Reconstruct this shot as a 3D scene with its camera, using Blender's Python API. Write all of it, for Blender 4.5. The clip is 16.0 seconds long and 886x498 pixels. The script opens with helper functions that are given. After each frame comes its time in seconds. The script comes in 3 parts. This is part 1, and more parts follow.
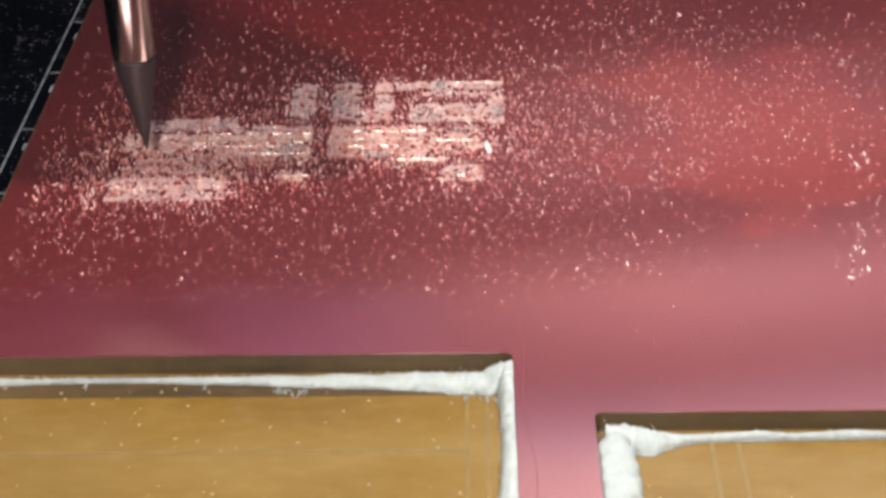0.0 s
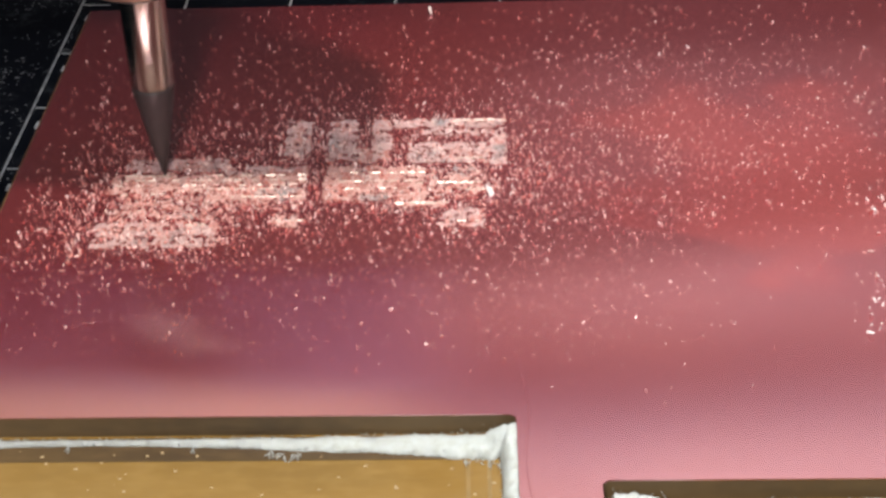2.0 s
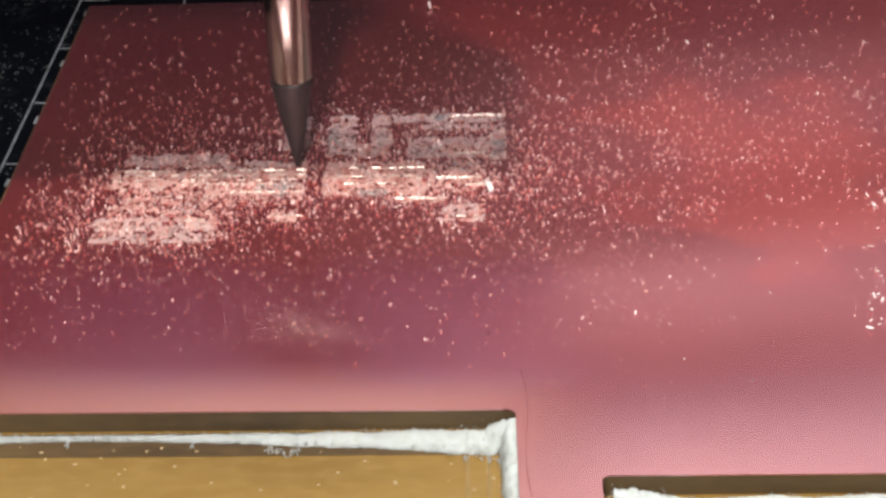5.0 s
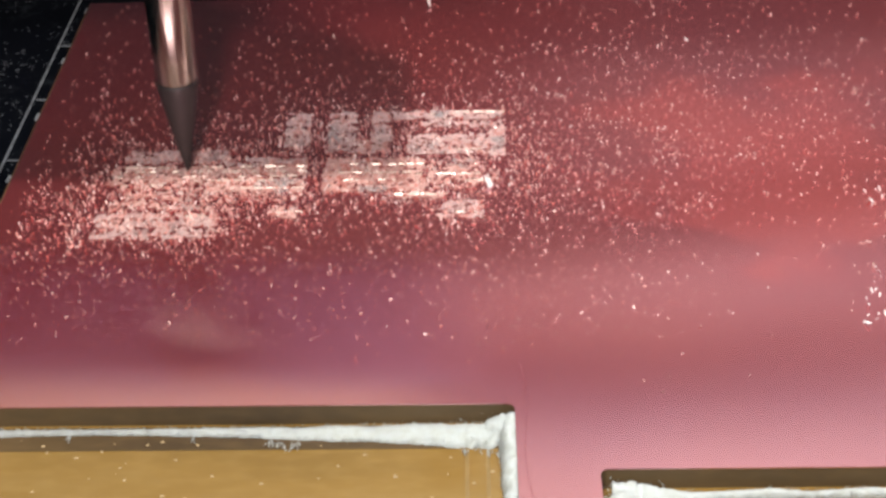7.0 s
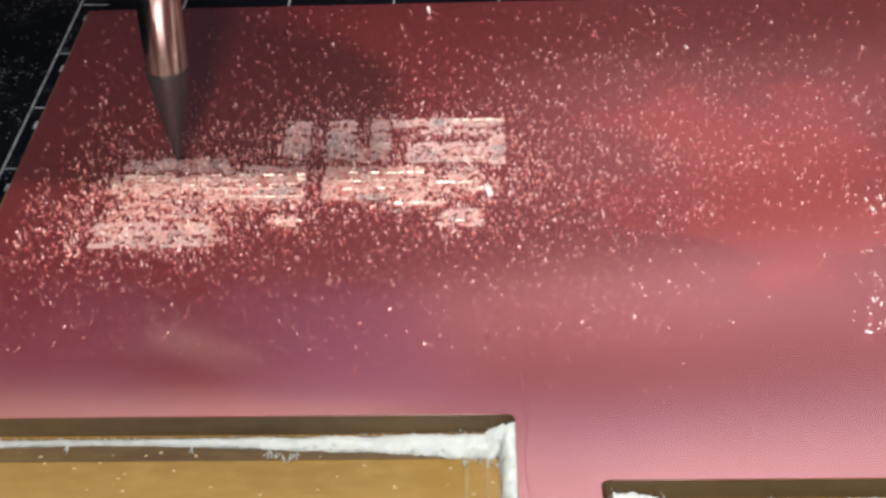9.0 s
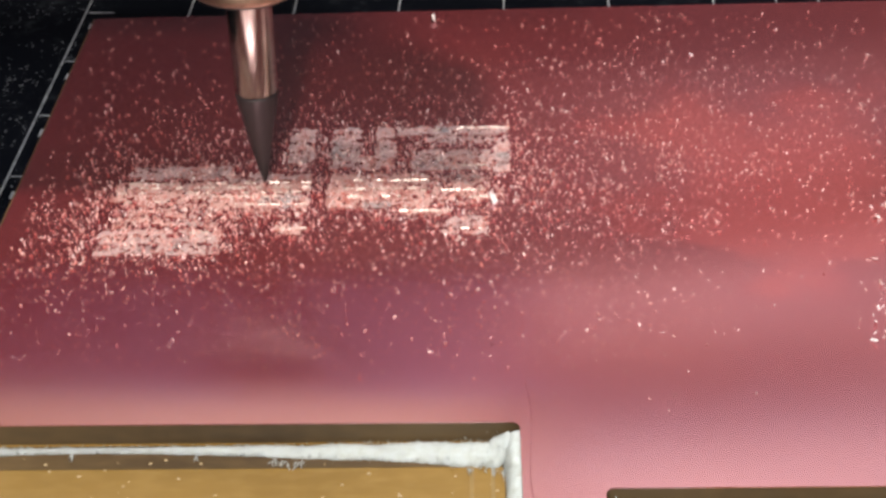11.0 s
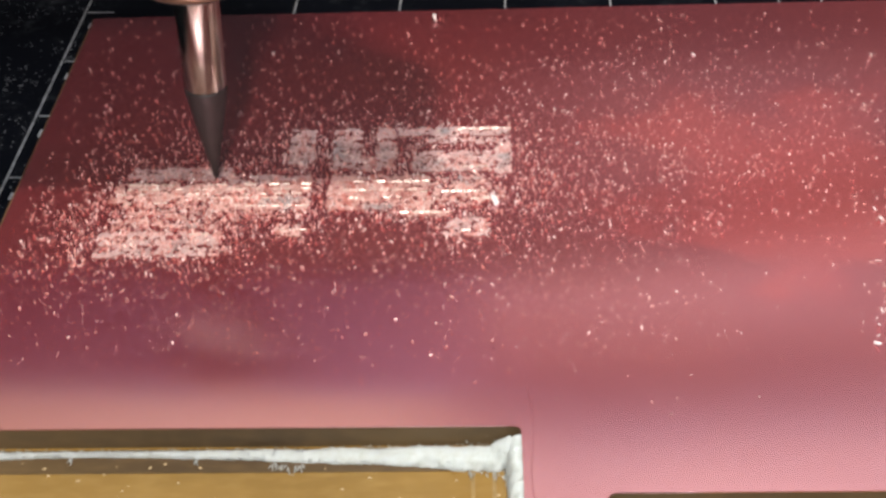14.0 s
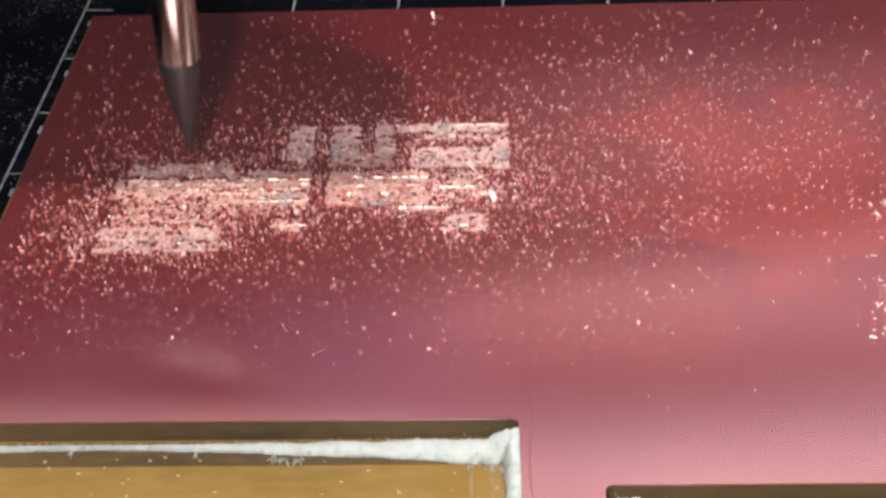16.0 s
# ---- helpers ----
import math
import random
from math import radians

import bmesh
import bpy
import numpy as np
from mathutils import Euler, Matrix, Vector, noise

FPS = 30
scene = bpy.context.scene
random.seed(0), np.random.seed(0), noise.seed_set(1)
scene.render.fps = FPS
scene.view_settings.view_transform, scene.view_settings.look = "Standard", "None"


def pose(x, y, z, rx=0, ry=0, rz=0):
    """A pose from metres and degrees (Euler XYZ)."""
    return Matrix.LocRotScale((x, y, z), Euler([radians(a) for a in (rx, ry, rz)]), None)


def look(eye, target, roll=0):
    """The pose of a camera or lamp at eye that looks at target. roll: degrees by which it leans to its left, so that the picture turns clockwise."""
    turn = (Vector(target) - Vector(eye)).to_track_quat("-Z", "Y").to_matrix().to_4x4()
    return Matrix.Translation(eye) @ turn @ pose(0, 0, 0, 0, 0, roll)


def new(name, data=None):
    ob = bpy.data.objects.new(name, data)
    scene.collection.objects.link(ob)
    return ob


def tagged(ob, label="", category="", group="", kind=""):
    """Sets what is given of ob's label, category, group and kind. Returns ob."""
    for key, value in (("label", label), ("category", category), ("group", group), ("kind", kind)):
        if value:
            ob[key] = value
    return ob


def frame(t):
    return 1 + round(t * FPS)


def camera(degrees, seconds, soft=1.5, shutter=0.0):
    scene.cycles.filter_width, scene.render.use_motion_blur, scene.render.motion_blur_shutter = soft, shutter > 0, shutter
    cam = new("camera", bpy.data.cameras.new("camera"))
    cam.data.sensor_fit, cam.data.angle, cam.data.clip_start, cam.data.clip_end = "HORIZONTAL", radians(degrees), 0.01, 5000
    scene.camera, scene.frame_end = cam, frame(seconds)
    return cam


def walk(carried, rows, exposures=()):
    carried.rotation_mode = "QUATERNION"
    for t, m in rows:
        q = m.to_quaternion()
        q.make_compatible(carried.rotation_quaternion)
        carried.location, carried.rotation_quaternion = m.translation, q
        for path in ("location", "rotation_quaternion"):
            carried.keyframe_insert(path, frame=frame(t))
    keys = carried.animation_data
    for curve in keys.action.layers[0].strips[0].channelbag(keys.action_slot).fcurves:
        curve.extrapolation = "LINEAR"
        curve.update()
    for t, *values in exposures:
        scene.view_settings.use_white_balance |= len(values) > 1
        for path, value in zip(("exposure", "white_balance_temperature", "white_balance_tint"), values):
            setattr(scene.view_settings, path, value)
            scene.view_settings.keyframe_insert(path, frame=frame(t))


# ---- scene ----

MM = 0.001
HEIGHT, DOWN, ROLL, SIDE = 66.99 * MM, 34.302, -1.257, 1.212
cam = camera(30.0, 16.0, soft=3.0, shutter=1.0)

# seconds, degrees up, degrees to the right: the stand trembles a little
SWAY = [(0.0, .067, .098), (0.5, -.07, -.008), (1.0, -.038, .04), (1.5, -.004, 0), (2.0, .089, .072), (2.5, -.068, .027),
        (3.0, -.045, .097), (3.5, -.009, .032), (4.0, -.059, .095), (6.5, -.103, .086), (7.0, -.07, .111), (7.5, -.05, .005),
        (8.0, -.05, .009), (8.5, .011, .073), (9.0, .094, .118), (11.5, .365, -.083), (12.0, .341, -.094), (12.5, .27, -.108),
        (13.0, .345, -.084), (13.5, .261, -.077), (14.0, .214, -.091), (14.5, .067, -.062), (15.0, .17, -.066),
        (15.5, .202, -.091), (16.0, .264, -.023)]
BASE = pose(0, 0, HEIGHT, 90 - DOWN, 0, SIDE) @ pose(0, 0, 0, 0, 0, ROLL)
walk(cam, [(t, BASE @ pose(0, 0, 0, up, 0, 0) @ pose(0, 0, 0, 0, -right, 0)) for t, up, right in SWAY])

# ---- light ----
world = bpy.data.worlds.new("room_air")
scene.world = world
world.use_nodes = True
world.node_tree.nodes["Background"].inputs[0].default_value = (0.55, 0.6, 0.7, 1)
world.node_tree.nodes["Background"].inputs[1].default_value = 0.01
scene.view_settings.exposure = 0.16


def area_lamp(name, eye, target, size_x, size_y, watts, colour, spread=180):
    data = bpy.data.lights.new(name, "AREA")
    data.shape, data.size, data.size_y, data.energy, data.color = "RECTANGLE", size_x, size_y, watts, colour
    data.spread = radians(spread)
    ob = new(name, data)
    ob.matrix_world = look(eye, target)
    return ob


LAMP_AT, LAMP_TO = (0.056, 0.072, 0.25), (0.0, 0.095, 0)
area_lamp("work_lamp_light", LAMP_AT, LAMP_TO, 0.024, 0.024, 0.58, (1.0, 0.91, 0.85))
TORCH_AT, TORCH_TO = (-0.016, -0.012, 0.086), (0.026, 0.13, 0)
area_lamp("torch_light", TORCH_AT, TORCH_TO, 0.012, 0.012, 0.20, (1.0, 0.93, 0.90))
# unseen ceiling light, added as soft fill for the room
area_lamp("ceiling_fill_light", (-0.1, 0.85, 1.36), (-0.05, 1.0, 0), 1.1, 0.3, 15, (0.92, 0.95, 1.0))


# ---- materials ----
class Mat:
    """A node material with a principled shader and short ways to add texture."""

    def __init__(self, name, colour, rough=0.5, metal=0.0, **more):
        self.m = bpy.data.materials.new(name)
        self.m.use_nodes = True
        self.t = self.m.node_tree
        self.b = self.t.nodes["Principled BSDF"]
        self.set("Base Color", (*colour, 1)), self.set("Roughness", rough), self.set("Metallic", metal)
        for k, v in more.items():
            self.set(k.replace("_", " "), v)
        self.co = self.t.nodes.new("ShaderNodeTexCoord").outputs["Object"]

    def set(self, key, v):
        self.b.inputs[key].default_value = v

    def link(self, a, b):
        self.t.links.new(a, b)

    def noise(self, scale, detail=3, rough=0.55, stretch=(1, 1, 1), shift=(0, 0, 0)):
        mp = self.t.nodes.new("ShaderNodeMapping")
        mp.inputs["Scale"].default_value, mp.inputs["Location"].default_value = stretch, shift
        n = self.t.nodes.new("ShaderNodeTexNoise")
        n.inputs["Scale"].default_value, n.inputs["Detail"].default_value, n.inputs["Roughness"].default_value = scale, detail, rough
        self.link(self.co, mp.inputs[0]), self.link(mp.outputs[0], n.inputs["Vector"])
        return n.outputs["Fac"]

    def ramp(self, fac, *stops):
        r = self.t.nodes.new("ShaderNodeValToRGB")
        e = r.color_ramp.elements
        while len(e) < len(stops):
            e.new(0.5)
        for el, (p, c) in zip(e, stops):
            el.position, el.color = p, ((*c, 1) if isinstance(c, tuple) else (c, c, c, 1))
        self.link(fac, r.inputs[0])
        return r.outputs[0]

    def mix(self, fac, a, b, kind="MIX"):
        n = self.t.nodes.new("ShaderNodeMix")
        n.data_type, n.blend_type = "RGBA", kind
        for sock, v in ((n.inputs[0], fac), (n.inputs[6], a), (n.inputs[7], b)):
            if isinstance(v, (tuple, float, int)):
                sock.default_value = (*v, 1) if isinstance(v, tuple) else v
            else:
                self.link(v, sock)
        return n.outputs[2]

    def to(self, key, out):
        self.link(out, self.b.inputs[key])
        return self

    def bump(self, fac, strength, depth):
        n = self.t.nodes.new("ShaderNodeBump")
        n.inputs["Strength"].default_value, n.inputs["Distance"].default_value = strength, depth
        self.link(fac, n.inputs["Height"]), self.link(n.outputs[0], self.b.inputs["Normal"])
        return self

    def island(self):
        return self.t.nodes.new("ShaderNodeNewGeometry").outputs["Random Per Island"]


def copper_mat():
    """Red lacquered copper: a thin diffuse red film over metal brushed so that its reflections smear sideways."""
    m = Mat("red_copper", (0.42, 0.045, 0.045), 0.9, 0.0, Specular_IOR_Level=0.0)
    big = m.noise(42, 3, 0.5, (1, 1.3, 1), (0.013, 0.02, 0))
    film = m.ramp(big, (0.3, (0.30, 0.028, 0.033)), (0.52, (0.33, 0.034, 0.038)), (0.75, (0.36, 0.038, 0.037)))
    fine = m.noise(1500, 3, 0.6, (0.25, 1, 1))
    film = m.mix(m.ramp(fine, (0.35, 0.0), (0.8, 0.12)), film, (0.50, 0.15, 0.15))
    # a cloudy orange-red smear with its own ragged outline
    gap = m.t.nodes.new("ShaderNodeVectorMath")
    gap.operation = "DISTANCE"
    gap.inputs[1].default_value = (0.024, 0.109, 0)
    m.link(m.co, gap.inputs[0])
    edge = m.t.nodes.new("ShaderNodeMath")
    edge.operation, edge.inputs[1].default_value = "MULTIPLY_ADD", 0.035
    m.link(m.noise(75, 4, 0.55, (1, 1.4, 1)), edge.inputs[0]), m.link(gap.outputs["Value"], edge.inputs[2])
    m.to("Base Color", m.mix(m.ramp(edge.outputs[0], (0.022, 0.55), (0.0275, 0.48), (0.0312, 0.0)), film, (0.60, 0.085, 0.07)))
    metal = m.t.nodes.new("ShaderNodeBsdfPrincipled")
    metal.inputs["Metallic"].default_value, metal.inputs["Anisotropic"].default_value = 1.0, 0.96
    way = m.t.nodes.new("ShaderNodeCombineXYZ")
    way.inputs[0].default_value = 1.0
    m.link(way.outputs[0], metal.inputs["Tangent"])
    m.link(m.ramp(big, (0.3, (0.78, 0.50, 0.56)), (0.7, (0.82, 0.51, 0.53))), metal.inputs["Base Color"])
    m.link(m.ramp(m.noise(70, 3, 0.5, (1, 1, 1), (0.3, 0, 0)), (0.3, 0.235), (0.7, 0.26)), metal.inputs["Roughness"])
    both = m.t.nodes.new("ShaderNodeMixShader")
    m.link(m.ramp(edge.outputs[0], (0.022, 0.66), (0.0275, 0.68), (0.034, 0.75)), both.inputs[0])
    m.link(m.b.outputs[0], both.inputs[1]), m.link(metal.outputs[0], both.inputs[2])
    m.link(both.outputs[0], m.t.nodes["Material Output"].inputs["Surface"])
    return m.m


def burr_mat(name, *cols):
    m = Mat(name, cols[2], 0.45, 0.35)
    n = m.noise(520, 4, 0.65, (1.3, 0.8, 1))
    col = m.ramp(n, *zip((0.3, 0.42, 0.53, 0.63, 0.72), cols))
    grey = m.ramp(m.noise(260, 2, 0.5, shift=(0.1, 0, 0)), (0.60, 0.0), (0.68, 0.8))
    m.to("Base Color", m.mix(grey, col, (0.27, 0.27, 0.275)))
    m.to("Roughness", m.ramp(m.noise(1500, 2), (0.35, 0.25), (0.65, 0.6)))
    return m.bump(m.noise(2400, 3, 0.7), 0.5, 0.00008).m


def chip_mat(name, *cols):
    m = Mat(name, cols[1], 0.45, 0.3)
    m.to("Base Color", m.ramp(m.island(), *zip((0.0, 0.35, 0.7, 1.0), cols)))
    return m.m


def resin_mat(name, dark):
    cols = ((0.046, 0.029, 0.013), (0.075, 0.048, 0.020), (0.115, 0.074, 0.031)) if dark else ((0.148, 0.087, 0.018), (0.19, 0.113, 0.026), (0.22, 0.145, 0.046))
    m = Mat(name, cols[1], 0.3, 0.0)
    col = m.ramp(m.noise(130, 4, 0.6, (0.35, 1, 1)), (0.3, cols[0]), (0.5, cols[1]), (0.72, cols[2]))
    weave = m.noise(1300, 2, 0.5, (0.4, 1, 1))
    m.to("Base Color", m.mix(m.ramp(weave, (0.45, 0.0), (0.8, 0.3)), col, tuple(c * 1.25 for c in cols[2])))
    m.to("Roughness", m.ramp(m.noise(420, 3), (0.3, 0.12 if not dark else 0.5), (0.7, 0.22 if not dark else 0.7)))
    return m.bump(weave, 0.15, 0.00004).m


def fluff_mat():
    m = Mat("glass_fibre_dust", (0.82, 0.84, 0.80), 0.9)
    n = m.noise(1600, 4, 0.7)
    m.to("Base Color", m.ramp(n, (0.25, (0.31, 0.34, 0.30)), (0.42, (0.37, 0.41, 0.39)), (0.7, (0.40, 0.455, 0.46))))
    m.set("Subsurface Weight", 0.7), m.set("Subsurface Radius", (1, 1, 1)), m.set("Subsurface Scale", 0.0010)
    return m.bump(n, 0.2, 0.00012).m


def mat_mat():
    m = Mat("black_cutting_mat", (0.012, 0.014, 0.017), 0.7)
    m.set("Specular IOR Level", 0.05)
    dust = m.ramp(m.noise(700, 4, 0.75), (0.52, 0.0), (0.75, 0.20))
    patch = m.ramp(m.noise(90, 3, 0.6), (0.40, 0.0), (0.62, 1.0))
    f = m.mix(1.0, dust, patch, "MULTIPLY")
    m.to("Base Color", m.mix(f, (0.0020, 0.0029, 0.0055), (0.12, 0.135, 0.15)))
    return m.bump(m.noise(2500, 2), 0.3, 0.00005).m


def line_mat():
    m = Mat("printed_grey_line", (0.5, 0.52, 0.54), 0.6)
    m.to("Base Color", m.ramp(m.noise(900, 4, 0.7), (0.32, (0.10, 0.11, 0.12)), (0.5, (0.30, 0.32, 0.34)), (0.7, (0.45, 0.47, 0.49))))
    return m.m


def metal_mat(name, colour, rough, streak=(1, 1, 0.1)):
    m = Mat(name, colour, rough, 1.0)
    n = m.noise(1800, 3, 0.6, streak)
    m.to("Roughness", m.ramp(n, (0.3, rough * 0.75), (0.7, rough * 1.35)))
    m.to("Base Color", m.mix(m.ramp(n, (0.3, 0.0), (0.8, 0.5)), colour, tuple(c * 0.7 for c in colour)))
    return m.bump(n, 0.12, 0.00002).m


def plain_mat(name, colour, rough=0.7, metal=0.0, scale=6.0):
    m = Mat(name, colour, rough, metal)
    n = m.noise(scale, 5, 0.6)
    m.to("Base Color", m.ramp(n, (0.3, tuple(c * 0.82 for c in colour)), (0.7, tuple(min(1, c * 1.1) for c in colour))))
    return m.m


def glow_mat(name, colour, strength):
    m = Mat(name, colour, 0.5)
    m.set("Emission Color", (*colour, 1)), m.set("Emission Strength", strength)
    return m.m


COPPER, FLUFF = copper_mat(), fluff_mat()
BURR = burr_mat("scraped_copper", (0.18, 0.13, 0.13), (0.48, 0.31, 0.295), (0.63, 0.445, 0.42), (0.50, 0.20, 0.17), (0.73, 0.54, 0.51))
WARM_BURR = burr_mat("warm_scraped_copper", (0.30, 0.08, 0.07), (0.56, 0.29, 0.25), (0.68, 0.44, 0.39), (0.50, 0.13, 0.10), (0.78, 0.56, 0.50))
PALE_CHIP = chip_mat("pale_copper_chip", (0.52, 0.26, 0.24), (0.60, 0.40, 0.36), (0.70, 0.55, 0.52), (0.86, 0.76, 0.73))
RED_CHIP = chip_mat("fresh_copper_chip", (0.60, 0.21, 0.17), (0.74, 0.39, 0.34), (0.82, 0.56, 0.50), (0.9, 0.78, 0.73))
# wall resin is darker than the floor: pocket wall shade put into its colour
WALL_RESIN, FLOOR_RESIN = resin_mat("shaded_cut_resin", True), resin_mat("tan_resin", False)
MARK = plain_mat("pale_tool_mark", (0.205, 0.135, 0.045), 0.3, 0, 600)
MAT, LINE = mat_mat(), line_mat()
STEEL, CARBIDE, BRASS = metal_mat("ground_steel", (0.31, 0.33, 0.28), 0.2), plain_mat("dark_carbide", (0.035, 0.03, 0.03), 0.5, 0.3, 900), metal_mat("coppery_brass", (0.26, 0.20, 0.14), 0.45, (1, 1, 1))
DARK_PANEL = plain_mat("dark_grey_panel", (0.03, 0.026, 0.030), 0.6, 0, 20)
ALU_DARK, PANEL, RAIL = plain_mat("black_plastic", (0.018, 0.016, 0.026), 0.55, 0, 30), plain_mat("pale_panel", (0.68, 0.55, 0.57), 0.6, 0, 20), plain_mat("blue_grey_rail", (0.36, 0.48, 0.66), 0.5, 0.3, 30)
PAINT, WOOD, CONCRETE = plain_mat("wall_paint", (0.72, 0.70, 0.68), 0.8, 0, 3), plain_mat("bench_wood", (0.30, 0.20, 0.12), 0.5, 0, 14), plain_mat("floor_paint", (0.25, 0.24, 0.23), 0.6, 0, 4)


# ---- mesh helpers ----
def mesh_of(name, verts, faces, material, smooth=False):
    me = bpy.data.meshes.new(name)
    me.from_pydata(verts, [], faces)
    me.materials.append(material)
    if smooth:
        me.polygons.foreach_set("use_smooth", [True] * len(me.polygons))
    me.update()
    return me


def part(name, me, parent=None, label=""):
    ob = new(name, me)
    if parent:
        ob.parent = parent
    return tagged(ob, label)


def box_data(x0, y0, z0, x1, y1, z1, bevel=0.0, steps=2):
    bm = bmesh.new()
    bmesh.ops.create_cube(bm, size=1, matrix=Matrix.Translation(((x0 + x1) / 2, (y0 + y1) / 2, (z0 + z1) / 2)) @ Matrix.Diagonal((x1 - x0, y1 - y0, z1 - z0, 1)))
    if bevel:
        bmesh.ops.bevel(bm, geom=bm.edges[:], offset=bevel, segments=steps, affect="EDGES", profile=0.6)
    return bm


def bm_mesh(name, bm, material, smooth=False):
    me = bpy.data.meshes.new(name)
    bm.to_mesh(me)
    bm.free()
    me.materials.append(material)
    if smooth:
        me.polygons.foreach_set("use_smooth", [True] * len(me.polygons))
    return me


def box(name, x0, y0, z0, x1, y1, z1, material, parent=None, bevel=0.0, label=""):
    return part(name, bm_mesh(name, box_data(x0, y0, z0, x1, y1, z1, bevel), material), parent, label)


def lathe(name, profile, material, n=48, smooth_angle=30):
    """Turned round z: profile rows of (radius, z) in mm."""
    bm = bmesh.new()
    rings = [[bm.verts.new((r * MM * math.cos(2 * math.pi * i / n), r * MM * math.sin(2 * math.pi * i / n), z * MM)) for i in range(n)] for r, z in profile]
    for a, b in zip(rings, rings[1:]):
        for i in range(n):
            bm.faces.new((a[i], a[(i + 1) % n], b[(i + 1) % n], b[i]))
    bm.faces.new(rings[0][::-1]), bm.faces.new(rings[-1])
    for f in bm.faces:
        f.smooth = len(f.verts) == 4
    for e in bm.edges:
        if len(e.link_faces) == 2 and e.calc_face_angle(0) > radians(smooth_angle):
            e.smooth = False
    bmesh.ops.recalc_face_normals(bm, faces=bm.faces[:])
    return bm_mesh(name, bm, material)


def rounded(x0, y0, x1, y1, r, n=8):
    """Corner points of a rectangle with rounded corners, in mm."""
    out = []
    for cx, cy, a0 in ((x1 - r, y1 - r, 0), (x0 + r, y1 - r, 90), (x0 + r, y0 + r, 180), (x1 - r, y0 + r, 270)):
        out += [(cx + r * math.cos(radians(a0 + 90 * i / n)), cy + r * math.sin(radians(a0 + 90 * i / n))) for i in range(n + 1)]
    return out


def sheet(name, loops, z0, z1, material):
    """A flat sheet from z0 to z1 with holes: the first loop is its outline."""
    cu = bpy.data.curves.new(name, "CURVE")
    cu.dimensions, cu.fill_mode, cu.extrude = "2D", "BOTH", (z1 - z0) / 2 * MM
    for loop in loops:
        sp = cu.splines.new("POLY")
        sp.points.add(len(loop) - 1)
        for p, (x, y) in zip(sp.points, loop):
            p.co = (x * MM, y * MM, 0, 1)
        sp.use_cyclic_u = True
    tmp = new(name + "_outline", cu)
    me = bpy.data.meshes.new_from_object(tmp.evaluated_get(bpy.context.evaluated_depsgraph_get()))
    bpy.data.objects.remove(tmp), bpy.data.curves.remove(cu)
    me.transform(Matrix.Translation((0, 0, (z0 + z1) / 2 * MM)))
    me.name = name
    me.materials.clear()
    me.materials.append(material)
    return me


def grain(x, y, scale, z=0.0):
    return noise.noise(Vector((x * scale, y * scale, z)))


# ---- the room ----
def room():
    tagged(box("floor", -1.6, -1.6, -0.95, 1.6, 1.7, -0.9, CONCRETE), "grey painted workshop floor", "floor", kind="structure")
    tagged(box("ceiling", -1.6, -1.6, 1.5, 1.6, 1.7, 1.55, PAINT), "plain white ceiling", "ceiling", kind="structure")
    for name, b in (("wall_north", (-1.6, 1.7, -0.95, 1.6, 1.75, 1.55)), ("wall_south", (-1.6, -1.65, -0.95, 1.6, -1.6, 1.55)),
                    ("wall_east", (1.6, -1.65, -0.95, 1.65, 1.75, 1.55)), ("wall_west", (-1.65, -1.65, -0.95, -1.6, 1.75, 1.55))):
        tagged(box(name, *b, PAINT), "plain pale painted wall", "wall", kind="structure")


def ceiling_fill():
    # unseen glowing panel added to go with the fill light
    lamp = tagged(new("ceiling_fill"), "long white ceiling light panel, unseen, added as fill", "lamp")
    box("housing", -0.67, 0.68, 1.40, 0.47, 1.02, 1.499, PAINT, lamp, 0.006)
    box("diffuser", -0.65, 0.70, 1.392, 0.45, 1.00, 1.399, glow_mat("lit_diffuser", (0.85, 0.92, 1.0), 1.5), lamp)


def workbench():
    bench = tagged(new("workbench"), "brown wooden workbench under the machine", "bench")
    box("benchtop", -0.7, -0.5, -0.09, 0.7, 0.7, -0.06, WOOD, bench, 0.004)
    for x in (-0.62, 0.56):
        for y in (-0.42, 0.56):
            box("leg", x, y, -0.9, x + 0.06, y + 0.06, -0.09, WOOD, bench, 0.004)


def tube(name, points, radius, material, n=12):
    """A round bar or cable through points in mm."""
    cu = bpy.data.curves.new(name, "CURVE")
    cu.dimensions, cu.bevel_depth, cu.bevel_resolution, cu.use_fill_caps = "3D", radius * MM, n // 4, True
    sp = cu.splines.new("POLY")
    sp.points.add(len(points) - 1)
    for p, (x, y, z) in zip(sp.points, points):
        p.co = (x * MM, y * MM, z * MM, 1)
    tmp = new(name + "_path", cu)
    me = bpy.data.meshes.new_from_object(tmp.evaluated_get(bpy.context.evaluated_depsgraph_get()))
    bpy.data.objects.remove(tmp), bpy.data.curves.remove(cu)
    me.name = name
    me.materials.clear()
    me.materials.append(material)
    me.polygons.foreach_set("use_smooth", [True] * len(me.polygons))
    return me


